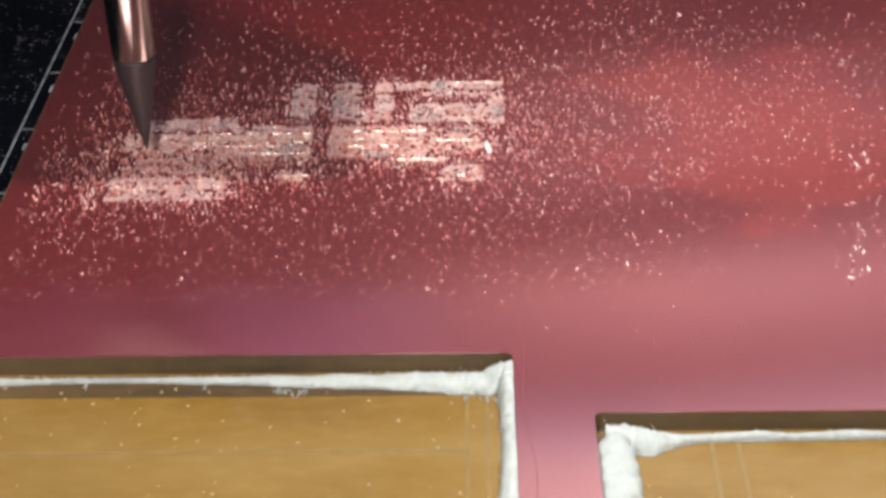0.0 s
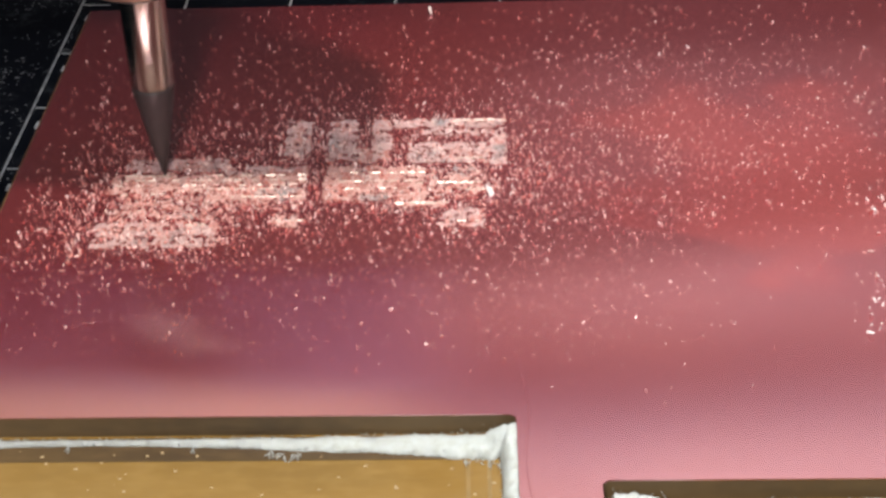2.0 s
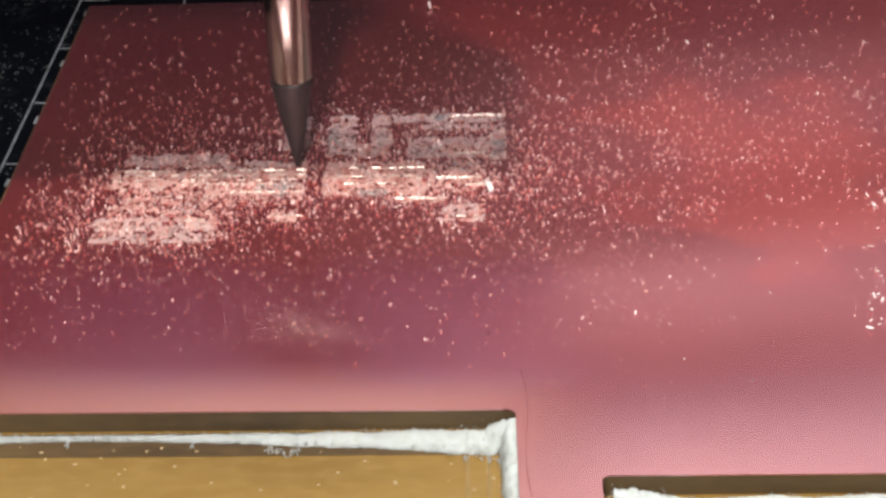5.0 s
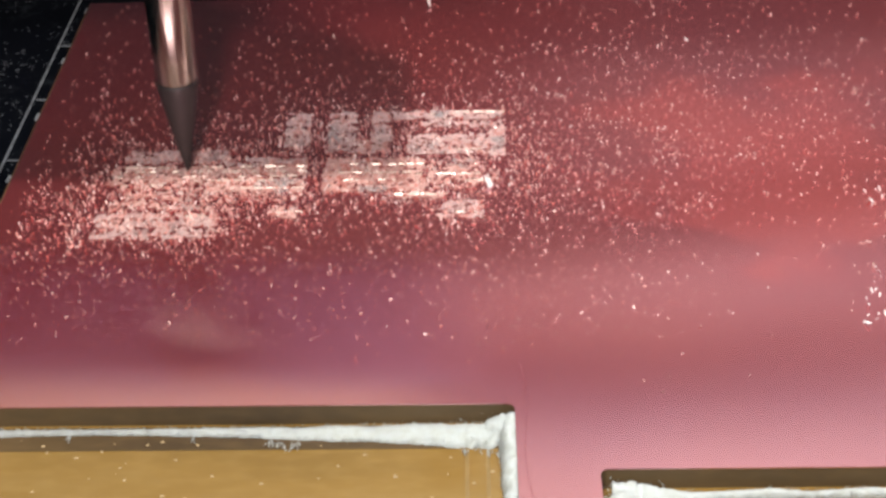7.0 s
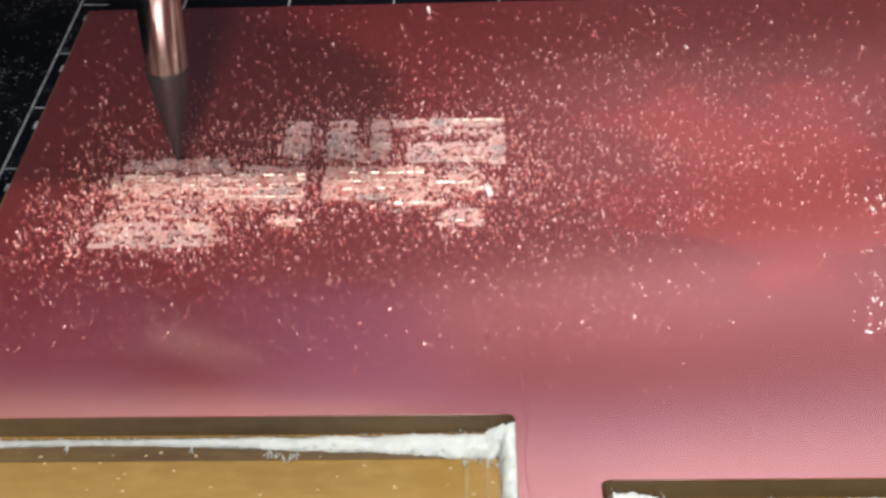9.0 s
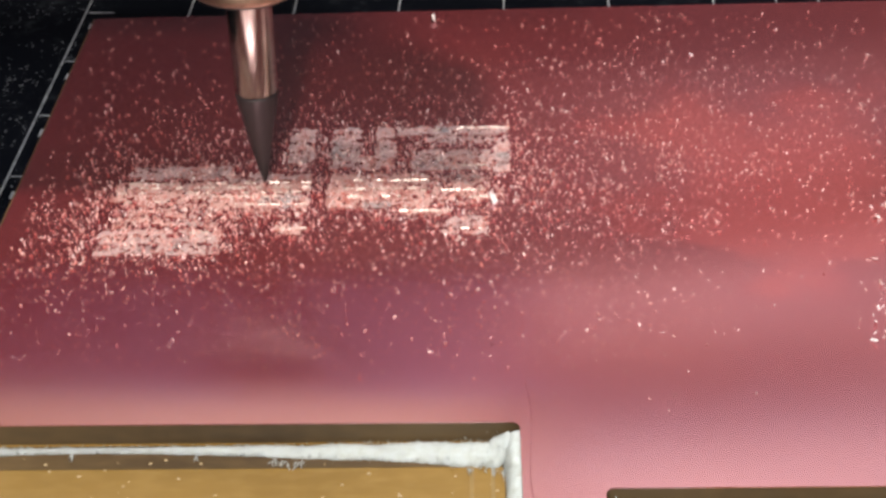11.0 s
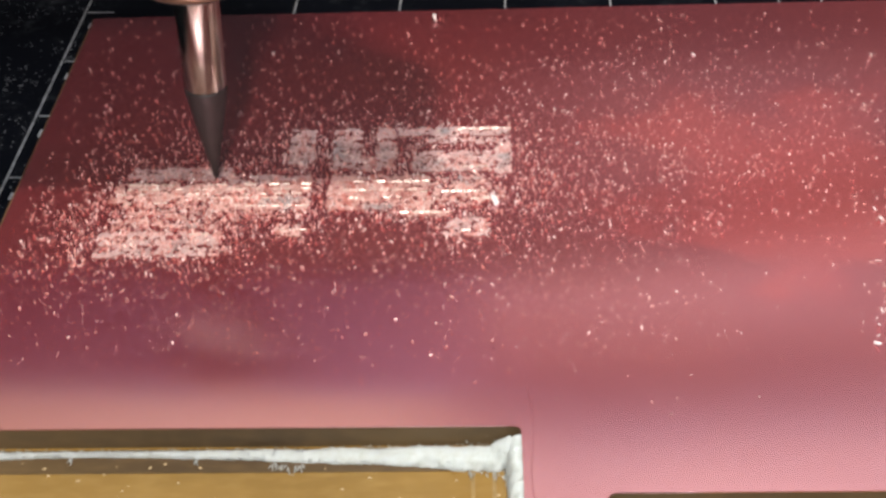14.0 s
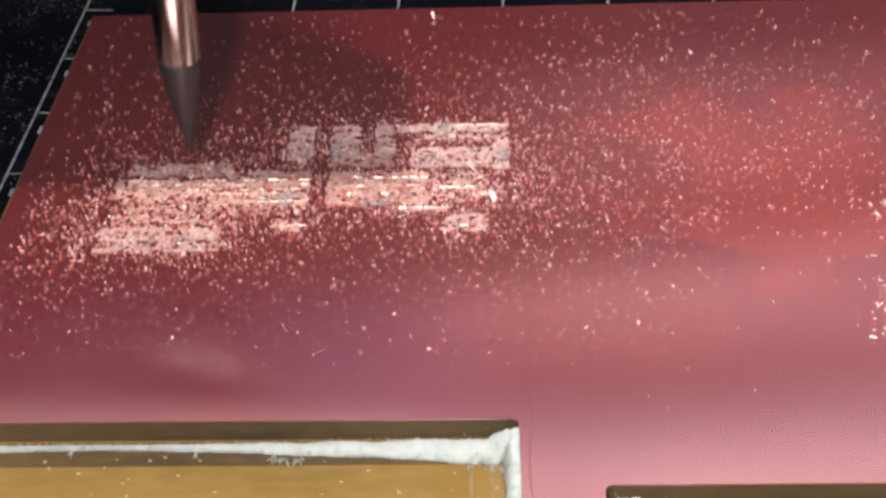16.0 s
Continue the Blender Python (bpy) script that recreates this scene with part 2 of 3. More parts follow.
def machine_frame():
    g = tagged(new("machine_gantry"), "unseen engraving machine gantry with panels added for copper reflections", "gantry")
    for x in (-0.23, 0.21):
        box("side_plate", x, 0.19, -0.06, x + 0.02, 0.27, 0.2, ALU_DARK, g, 0.002)
    box("lower_beam", -0.21, 0.204, 0.012, 0.21, 0.2235, 0.041, ALU_DARK, g, 0.001)
    # unseen sloped panels, added and coloured to shape the bands reflected in the copper
    edge = [(2, 200), (2, 82), (40, 77.5), (120, 69), (210, 63), (210, 200)]
    for name, loop, material in (("pale_reflector", edge, PANEL), ("dark_reflector", [(-210, 200), (-210, 41.5), (210, 41.5), (210, 62.6), (120, 68.6), (40, 77.1), (1.6, 81.6), (1.6, 200)], DARK_PANEL),
                                 ("skirt_reflector", [(4, 41.5), (210, 41.5), (210, 45), (120, 51), (40, 61), (4, 66)], plain_mat("dull_pink_reflector", (0.34, 0.245, 0.255), 0.6, 0, 20))):
        me = sheet(name, [loop], -2, 2, material)
        me.transform(Matrix.Translation((0, 0.214 if name != "skirt_reflector" else 0.2099, 0)) @ Matrix.Rotation(radians(90), 4, "X"))
        part(name, me, g)
    # pale unseen slab added to brighten the copper's near reflection
    box("upper_reflector", 0.002, 0.2075, 0.113, 0.21, 0.2118, 0.2, plain_mat("white_paint", (0.84, 0.82, 0.81), 0.5, 0, 20), g, 0.0008)
    part("rail", tube("rail", [(-210, 206.5, 106), (210, 206.5, 106)], 5.4, RAIL, 24), g, "blue-grey round guide rail")
    return g


def work_lamp():
    lamp = tagged(new("work_lamp"), "small lit work lamp on a bent black stem", "lamp")
    aim = look(LAMP_AT, LAMP_TO)
    for name, me in (("head", lathe("head", [(4, 2.0), (20, 2.2), (21, 4), (20, 12), (8, 24)], ALU_DARK)), ("lens", lathe("lens", [(17, 0.8), (18, 1.0), (18, 1.9), (4, 2)], glow_mat("lit_lens", (1, 0.93, 0.88), 3)))):
        me.transform(aim)
        part(name, me, lamp)
    end = aim @ Vector((0, 0, 0.022))
    box("arm", end.x - 0.003, end.y - 0.003, end.z - 0.003, 0.303, end.y + 0.003, end.z + 0.003, ALU_DARK, lamp, 0.0008)
    box("stem", 0.297, end.y - 0.003, -0.058, 0.303, end.y + 0.003, end.z - 0.003, ALU_DARK, lamp, 0.0008)
    box("foot", 0.27, end.y - 0.03, -0.06, 0.33, end.y + 0.03, -0.058, ALU_DARK, lamp, 0.0008)


def torch():
    ob = tagged(new("torch"), "small flat lit torch beside the camera", "lamp")
    aim = look(TORCH_AT, TORCH_TO)
    body = box("body", -0.012, -0.008, 0.0016, 0.012, 0.008, 0.009, ALU_DARK, ob, 0.0015)
    lens = box("lens", -0.0062, -0.0062, 0.0006, 0.0062, 0.0062, 0.0015, glow_mat("lit_torch_lens", (1, 0.95, 0.92), 3), ob, 0.0003)
    back = part("stalk", tube("stalk", [(0, 0, 9), (0, 10, 30), (0, -60, 62), (0, -152, 50)], 1.5, ALU_DARK), ob)
    for piece in (body, lens, back):
        piece.data.transform(aim)


work_lamp(), torch(), room(), ceiling_fill(), workbench(), machine_frame()

# ---- bed, mat, board: all of this rides on the bed ----
RIDES = []


def machine_bed():
    bed = tagged(new("machine_bed"), "dark metal bed plate of the engraving machine", "machine bed")
    for i in range(6):
        box("slat", -0.13, -0.02 + i * 0.04, -0.0185, 0.13, 0.0195 + i * 0.04, -0.0045, ALU_DARK, bed, 0.0008)
    for x in (-0.09, 0.08):
        box("runner", x, -0.02, -0.059, x + 0.01, 0.2195, -0.0185, ALU_DARK, bed)
    RIDES.append(bed)


MAT_TOP = -2.1
MATX, MATY = -37.09, 133.67


def cutting_mat():
    mat = tagged(new("cutting_mat"), "black cutting mat with worn grey grid lines under the board", "cutting mat")
    turn = Matrix.Translation((MATX * MM, MATY * MM, 0)) @ Matrix.Rotation(radians(-1.24), 4, "Z")

    def strip(name, x0, y0, x1, y1, lift, material):
        ob = box(name, x0 * MM, y0 * MM, (MAT_TOP - 0.05) * MM, x1 * MM, y1 * MM, (MAT_TOP + lift) * MM, material, mat)
        ob.data.transform(turn)
    ob = box("sheet", -70 * MM, -140 * MM, -4.5 * MM, 130 * MM, 60 * MM, MAT_TOP * MM, MAT, mat, 0.0004)
    ob.data.transform(turn)
    for i in range(10):
        w = 0.09 if i == 0 else 0.075
        strip("grid_line", 10 * i - w, -110, 10 * i + w, 40, 0.012 + 0.001 * (i % 2), LINE)
    strip("grid_line", 3.35, -70, 3.6, -23.2, 0.012, LINE)
    strip("grid_line", 65.9, 11, 66.05, 40, 0.010, LINE)
    for n in range(-1, 11):
        strip("tick", 0.2, -10 * n - 0.1, 2.7, -10 * n + 0.1, 0.009, LINE)
    rnd = random.Random(5)
    for n in range(-2, 7):
        y = -10 * n + 6.4
        strip("tick", 1.3, y - 0.25, 2.8, y + 0.35, 0.008, LINE)
        strip("tick", 0.9, y - 9.0 - rnd.random(), 1.9, y - 8.7, 0.008, LINE)
    RIDES.append(mat)
    verts, faces = [], []
    for _ in range(4200):
        x, y, r = rnd.uniform(-14, 1.5), rnd.uniform(-45, 14), rnd.uniform(.03, .15)
        if rnd.random() > 0.25 + 0.9 * grain(x, y, .22, 4.0):
            continue
        k = len(verts)
        for j in range(5):
            a = j * 1.2566 + rnd.uniform(-.4, .4)
            verts.append((x * MM + r * MM * math.cos(a) * rnd.uniform(.5, 1.3), y * MM + r * MM * math.sin(a), (MAT_TOP + .003) * MM))
        verts.append((x * MM, y * MM, (MAT_TOP + r * .35) * MM))
        faces.extend((k + j, k + (j + 1) % 5, k + 5) for j in range(5))
    me = mesh_of("mat_dust", verts, faces, plain_mat("grey_dust", (0.13, 0.14, 0.155), 0.9, 0, 700), True)
    me.transform(turn)
    RIDES.append(tagged(new("mat_dust", me), "grey dust specks lying on the black mat", "dust", kind="stuff"))


OUTLINE = [(-34.66, 138.05), (-35.25, 105.0), (-36.3, 40.0), (58, 40.0), (58, 140.3)]
POCKET_L, POCKET_R = (-33.0, 48.0, 2.8, 79.97), (7.75, 48.0, 47.0, 73.78)
FLOOR_Z = -1.6

# x0, x1, y0, y1 in mm and how much of the patch is scraped pale
PATCHES = [(-26.76, -18.66, 109.38, 111.4, .85), (-18.93, -12.44, 108.9, 110.15, .8), (-27.53, -12.42, 107.36, 109.0, .92),
           (-27.83, -19.54, 106.08, 107.44, .85), (-19.96, -12.61, 105.07, 107.4, .85), (-26.94, -19.16, 102.4, 106.1, .46),
           (-27.65, -18.41, 98.96, 102.4, .8), (-14.73, -12.6, 101.36, 103.02, .75), (-19, -13.2, 103.6, 105.1, .22),
           (-14.66, -12.49, 111.54, 117.1, .8), (-11.21, -8.82, 110.7, 117.2, .85), (-8.82, -7.75, 110.52, 112.74, .8),
           (-7.75, -6.09, 110.64, 117.3, .9), (-6.09, 2.98, 115.84, 117.29, .92), (-3.96, 1.52, 114.47, 115.8, .6),
           (1.52, 2.98, 110.11, 115.84, .9), (-4.87, 1.52, 110.35, 113.51, .88), (-11.17, -3.25, 104.97, 109.89, .88),
           (-5.6, -1.94, 103.9, 104.97, .8), (-3.25, 1.05, 105.3, 109.77, .55), (-2.46, 1.2, 101.2, 103.99, .7), (1.13, 2.63, 105.82, 108.63, .3)]


def engraved_patch(x0, x1, y0, y1, fill, board):
    """Scraped rows along x: a ragged relief with ridges and burrs."""
    rnd = random.Random(int(x0 * 100) * 7 + int(y0 * 100))
    s = 0.115
    nx, ny = max(3, round((x1 - x0) / s)), max(3, round((y1 - y0) / s))
    verts, index, faces = [], {}, []

    def vert(i, j):
        if (i, j) not in index:
            x, y = x0 + (x1 - x0) * i / nx, y0 + (y1 - y0) * j / ny
            ridge = 0.5 + 0.5 * math.cos(2 * math.pi * y / 0.62)
            z = 0.012 + 0.055 * ridge * (0.6 + 0.8 * grain(x, y * 5, 0.7)) + 0.05 * rnd.random() ** 3
            index[i, j] = len(verts)
            verts.append(((x + rnd.uniform(-.05, .05)) * MM, (y + rnd.uniform(-.05, .05)) * MM, max(0.006, z) * MM))
        return index[i, j]
    for i in range(nx):
        for j in range(ny):
            x, y = x0 + (i + .5) * s, y0 + (j + .5) * s
            rim = min(i + .5, nx - i - .5, (j + .5), ny - j - .5) * s
            keep = fill + 0.75 * grain(x * .6, y * 1.6, 1.1, 3.0) + 0.85 * grain(x, y, 2.6, 9.0) + 0.6 * grain(x * 2.0, y * .55, 1.9, 5.0) + 0.04 + min(0, rim - 0.3) * 1.6
            if keep > 0.5 + 0.2 * rnd.random():
                faces.append((vert(i, j), vert(i + 1, j), vert(i + 1, j + 1), vert(i, j + 1)))
    if faces:
        # warmer tone where y0 lies between 101.3 and 108.8
        part("engraved_patch", mesh_of("engraved_patch", verts, faces, BURR if y0 > 108.8 or y0 < 101.3 else WARM_BURR), board)


def glint_ridges(board):
    """Short ridges along the cutter's rows; their glints are put into a pale colour."""
    rnd = random.Random(21)
    verts, faces = [], []
    for x0, x1, y, share in ((-27, -12.6, 108.7, .5), (-26.5, -12.6, 108.05, .75), (-27, -13, 107.3, .4), (-21, -12.6, 106.75, .6), (-20, -12.6, 105.6, .85), (-26.5, -22, 106.1, .35),
                             (-10, -4, 108.9, .6), (-10, -3.5, 107.7, .7), (-9.5, -5, 106.6, .6), (-5.6, -1.9, 104.5, .9), (-3, 1, 106.4, .5), (-4, 0.8, 107.4, .4), (-1, 2.8, 116.9, .9),
                             (-6, -1, 116.7, .3), (-25, -19, 101.8, .25), (-2.2, 1, 102.0, .5), (-1, 1.4, 111.0, .8), (-14.3, -12.8, 102.3, .5)):
        x = x0
        while x < x1:
            l = rnd.uniform(.2, .9)
            if rnd.random() < share:
                k, w, h, yy = len(verts), rnd.uniform(.035, .055), rnd.uniform(.07, .11), y + rnd.uniform(-.04, .04)
                for dx, dy, dz in ((0, -w, .0), (l, -w, .0), (l - .03, w * .4, h), (.03, w * .4, h), (0, w, 0), (l, w, 0)):
                    verts.append(((x + dx) * MM, (yy + dy) * MM, (dz + .07) * MM))
                faces.extend(((k, k + 1, k + 2, k + 3), (k + 3, k + 2, k + 5, k + 4), (k, k + 3, k + 4), (k + 1, k + 5, k + 2)))
            x += l + rnd.uniform(.02, .2)
    part("cut_ridge", mesh_of("cut_ridge", verts, faces, plain_mat("painted_glint_copper", (0.60, 0.47, 0.39), 0.3, 0.1, 900)), board, "cut copper ridge with its glint painted pale")["kind"] = "stuff"


def board():
    ob = tagged(new("engraving_board"), "copper-red faced board with milled pockets and half-engraved marks", "board")
    holes = [rounded(*POCKET_L, 0.55), rounded(*POCKET_R, 0.55)]
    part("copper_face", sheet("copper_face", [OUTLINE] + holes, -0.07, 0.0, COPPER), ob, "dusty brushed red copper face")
    part("core", sheet("core", [[(x - 0.14, y + 0.1) for x, y in OUTLINE]] + holes, FLOOR_Z, -0.07, WALL_RESIN), ob, "brown resin core in the pocket walls, shade put into its colour")
    part("pocket_floor", sheet("pocket_floor", [[(x - 0.12, y + 0.08) for x, y in OUTLINE]], MAT_TOP + 0.0, FLOOR_Z, FLOOR_RESIN), ob, "glossy tan resin pocket floor")
    z = FLOOR_Z * MM
    for x0, y0, x1, y1 in ((-0.35, 49, -0.1, 79.2), (0.95, 49, 1.2, 79.2), (-32, 71.9, 0, 72.25), (-32, 66.0, 2, 66.2), (14.9, 49, 15.2, 73.2), (16.6, 49, 16.9, 73.2), (9.9, 49, 10.1, 71.5)):
        box("tool_mark", x0 * MM, y0 * MM, z - 0.00002, x1 * MM, y1 * MM, z + (0.000008 if x1 - x0 > 5 else 0.000014), MARK, ob)
    # darker brown strip along the foot of the pocket wall
    floor_strip = part("floor_strip", sheet("floor_strip", [rounded(-32.9, 77.55, 2.5, 79.75, .5)], FLOOR_Z - .02, FLOOR_Z + .02, resin_mat("brown_floor_strip", True)), ob, "darker brown strip on the pocket floor beside the wall")
    floor_strip.data.materials[0].node_tree.nodes["Principled BSDF"].inputs["Specular IOR Level"].default_value = 0.3
    hair = [(3.25 + .22 * math.sin(i * .5) + .03 * i, 84.0 - i) for i in range(20)]
    part("scratch", sheet("scratch", [[(x - .017, y) for x, y in hair] + [(x + .017, y) for x, y in hair[::-1]]], -.01, .006, plain_mat("dark_scratch", (0.17, 0.05, 0.058), 0.95, 0, 500)), ob, "thin dark scratch beside the pocket")
    for row in PATCHES:
        engraved_patch(*row, ob)
    glint_ridges(ob)
    RIDES.append(ob)


def chips():
    """Loose slivers of copper, thick round the engraving and thinning out over the board."""
    rnd = random.Random(11)
    verts, faces = [], []

    def in_pocket(x, y):
        return any(a - .2 < x < c + .2 and b < y < d + .2 for a, b, c, d in (POCKET_L, POCKET_R))

    def chip(x, y, size):
        if in_pocket(x, y) or not (-34.4 < x < 57 and 60 < y < 137.8):
            return
        l, w, h = size * rnd.uniform(.9, 2.1), size * rnd.uniform(.45, .85), size * rnd.uniform(.2, .5)
        m = Euler((rnd.uniform(-1.3, 1.3), rnd.uniform(-1.3, 1.3), rnd.gauss(1.57, .7))).to_matrix()
        pts = [m @ Vector(p) for p in ((-l / 2, -w / 2, 0), (l / 2, -w / 3, h * .3), (l / 2.4, w / 2, -h * .2), (-l / 2.2, w / 3, h * .4), (0, 0, h))]
        low = min(p.z for p in pts)
        k = len(verts)
        verts.extend(((x + p.x) * MM, (y + p.y) * MM, (p.z - low + 0.004) * MM) for p in pts)
        faces.extend(((k, k + 1, k + 4), (k + 1, k + 2, k + 4), (k + 2, k + 3, k + 4), (k + 3, k, k + 4), (k + 3, k + 2, k + 1, k)))
    total = sum((r[1] - r[0]) * (r[3] - r[2]) for r in PATCHES)
    for x0, x1, y0, y1, fill in PATCHES:
        for _ in range(round((3300 if y1 < 108 else 2700 if y1 < 110.2 else 1700) * (x1 - x0) * (y1 - y0) / total)):
            s = rnd.choice((0.3, 0.9, 1.4, 1.8, 2.2))
            chip(rnd.uniform(x0, x1) + rnd.gauss(0, s), rnd.uniform(y0, y1) - .3 * s + rnd.gauss(0, s * .85), rnd.uniform(.09, .24))
    for _ in range(150):
        chip(3.2 + abs(rnd.gauss(0, 2.5)), rnd.gauss(108.5, 4.0), rnd.uniform(.09, .2))
    for _ in range(230):
        chip(-28 - abs(rnd.gauss(0, 3)), rnd.gauss(103, 3.5), rnd.uniform(.09, .2))
    fresh = list(verts), list(faces)
    del verts[:], faces[:]
    for x0, x1, y0, y1, fill in PATCHES:
        for _ in range(round(3200 * (x1 - x0) * (y1 - y0) / total)):
            s = rnd.choice((1.4, 2.6, 4.2))
            chip(rnd.uniform(x0, x1) + rnd.gauss(0, s), rnd.uniform(y0, y1) - .2 * s + rnd.gauss(0, s * .9), rnd.uniform(.07, .19))
    for _ in range(6200):
        x, y = rnd.uniform(-34, 45), 137.5 - 60 * rnd.random() ** 1.15
        d = math.hypot(max(-28 - x, 0, x - 4), max(98 - y, 0, y - 118))
        if rnd.random() < 0.2 + 0.9 * math.exp(-d / 7) and rnd.random() < max(0.0, min(1, (y - 78) / 18)) + 0.02:
            chip(x, y, rnd.uniform(.06, .17))
    for _ in range(650):
        chip(rnd.uniform(-31, 3), 110.5 + abs(rnd.gauss(0, 6)), rnd.uniform(.07, .17))
    for _ in range(420):
        chip(rnd.uniform(10, 42), rnd.gauss(117, 9), rnd.uniform(.08, .19))
    for _ in range(420):
        chip(3.5 + abs(rnd.gauss(0, 11)), rnd.gauss(109.5, 4.5), rnd.uniform(.08, .19))
    for _ in range(1000):
        chip(rnd.gauss(15, 12), rnd.gauss(116, 10), rnd.uniform(.07, .18))
    for _ in range(2800):
        chip(rnd.uniform(-34, 18), 105 - 19 * rnd.random() ** 1.3, rnd.uniform(.04, .095))
    for _ in range(50):
        chip(rnd.gauss(30.2, 1.2), rnd.uniform(84, 107), rnd.uniform(.12, .3))
    dark = len(verts), len(faces)
    for x, y in ((28.6, 83.2), (28.9, 83.9), (30.0, 84.6), (29.6, 82.4), (30.3, 83.3), (1.2, 88.0)):
        chip(x, y, rnd.uniform(.1, .17))
    RIDES.append(tagged(new("dark_crumbs", mesh_of("dark_crumbs", verts[dark[0]:], [tuple(i - dark[0] for i in f) for f in faces[dark[1]:]], ALU_DARK)), "few dark crumbs lying on the copper", "crumbs", kind="stuff"))
    del verts[dark[0]:], faces[dark[1]:]
    pale = len(verts), len(faces)
    for _ in range(24):
        y = rnd.choice((104.2, 103.6, 94.5, 93.0, 92.0, 88.4, 88.0, 90)) + rnd.gauss(0, .8)
        chip(30.4 - (104 - y) * .2 + rnd.gauss(0, .35), y, rnd.uniform(.15, .38))
    chip(1.5, 105.7, .6), chip(1.7, 105.9, .45), chip(-3.4, 136.6, .5), chip(19.2, 129.4, .4), chip(8.3, 114.2, .4)
    white = [tuple(i - pale[0] for i in f) for f in faces[pale[1]:]]
    RIDES.append(tagged(new("white_chips", mesh_of("white_chips", verts[pale[0]:], white, plain_mat("white_chip", (0.82, 0.80, 0.78), 0.6, 0, 900))),
                        "larger white chips lying on the board", "chips", kind="stuff"))
    del verts[pale[0]:], faces[pale[1]:]
    ob = new("scattered_chips", mesh_of("scattered_chips", verts, faces, PALE_CHIP))
    RIDES.append(tagged(ob, "loose pale copper chips and dust scattered over the board", "metal chips", kind="stuff"))
    ob = new("copper_chips", mesh_of("copper_chips", *fresh, RED_CHIP))
    RIDES.append(tagged(ob, "fresh orange-red copper chips heaped on and round the engraving", "metal chips", kind="stuff"))


def fluff(name, path, label):
    """A ridge of pale fibre dust: path rows of (x, y, half width, height) in mm on the pocket floor."""
    rnd = random.Random(len(path) * 31 + int(path[0][0] * 10))
    verts, faces = [], []
    pts = []
    for (a, b) in zip(path, path[1:]):
        n = max(2, int(math.hypot(b[0] - a[0], b[1] - a[1]) / 0.12))
        pts += [tuple(a[k] + (b[k] - a[k]) * i / n for k in range(4)) for i in range(n)]
    pts.append(path[-1])
    m = 12
    for i, (x, y, w, h) in enumerate(pts):
        p, q = pts[max(0, i - 1)], pts[min(len(pts) - 1, i + 1)]
        d = Vector((q[0] - p[0], q[1] - p[1])).normalized()
        for j in range(m + 1):
            a = math.pi * j / m
            k = 1 + 0.2 * grain(x, y + j * .06, .4, j * .05) + 0.12 * grain(x, y, 1.3, j * .25) + 0.1 * grain(x, y, 3.5, j * .5) + rnd.uniform(-.025, .025)
            o = math.cos(a) * w * k
            verts.append(((x - d.y * o) * MM, (y + d.x * o) * MM, (FLOOR_Z + 0.01 + max(0, math.sin(a)) * h * k) * MM))
    for i in range(len(pts) - 1):
        for j in range(m):
            k = i * (m + 1) + j
            faces.append((k, k + 1, k + m + 2, k + m + 1))
    for _ in range(int(len(pts) * 6)):
        x, y, w, h = rnd.choice(pts)
        base = Vector((x + rnd.uniform(-w, w) * 1.12, y + rnd.uniform(-w, w) * 1.12, FLOOR_Z + h * rnd.uniform(.1, .8)))
        way = Vector((rnd.gauss(0, 1), rnd.gauss(-.2, 1), abs(rnd.gauss(0, .8)))).normalized() * rnd.uniform(.08, .32)
        side = way.cross(Vector((rnd.gauss(0, 1), rnd.gauss(0, 1), rnd.gauss(0, 1)))).normalized() * rnd.uniform(.02, .06)
        k = len(verts)
        verts.extend(tuple(v * MM) for v in (base - side, base + side, base + way * .6 + side * .6, base + way, base + side.cross(way).normalized() * .05))
        faces.extend(((k, k + 1, k + 2), (k, k + 2, k + 3), (k + 1, k + 4, k + 2), (k, k + 4, k + 1), (k + 4, k + 3, k + 2)))
    ob = new(name, mesh_of(name, verts, faces, FLUFF, True))
    RIDES.append(tagged(ob, label, "fibre dust", kind="stuff"))


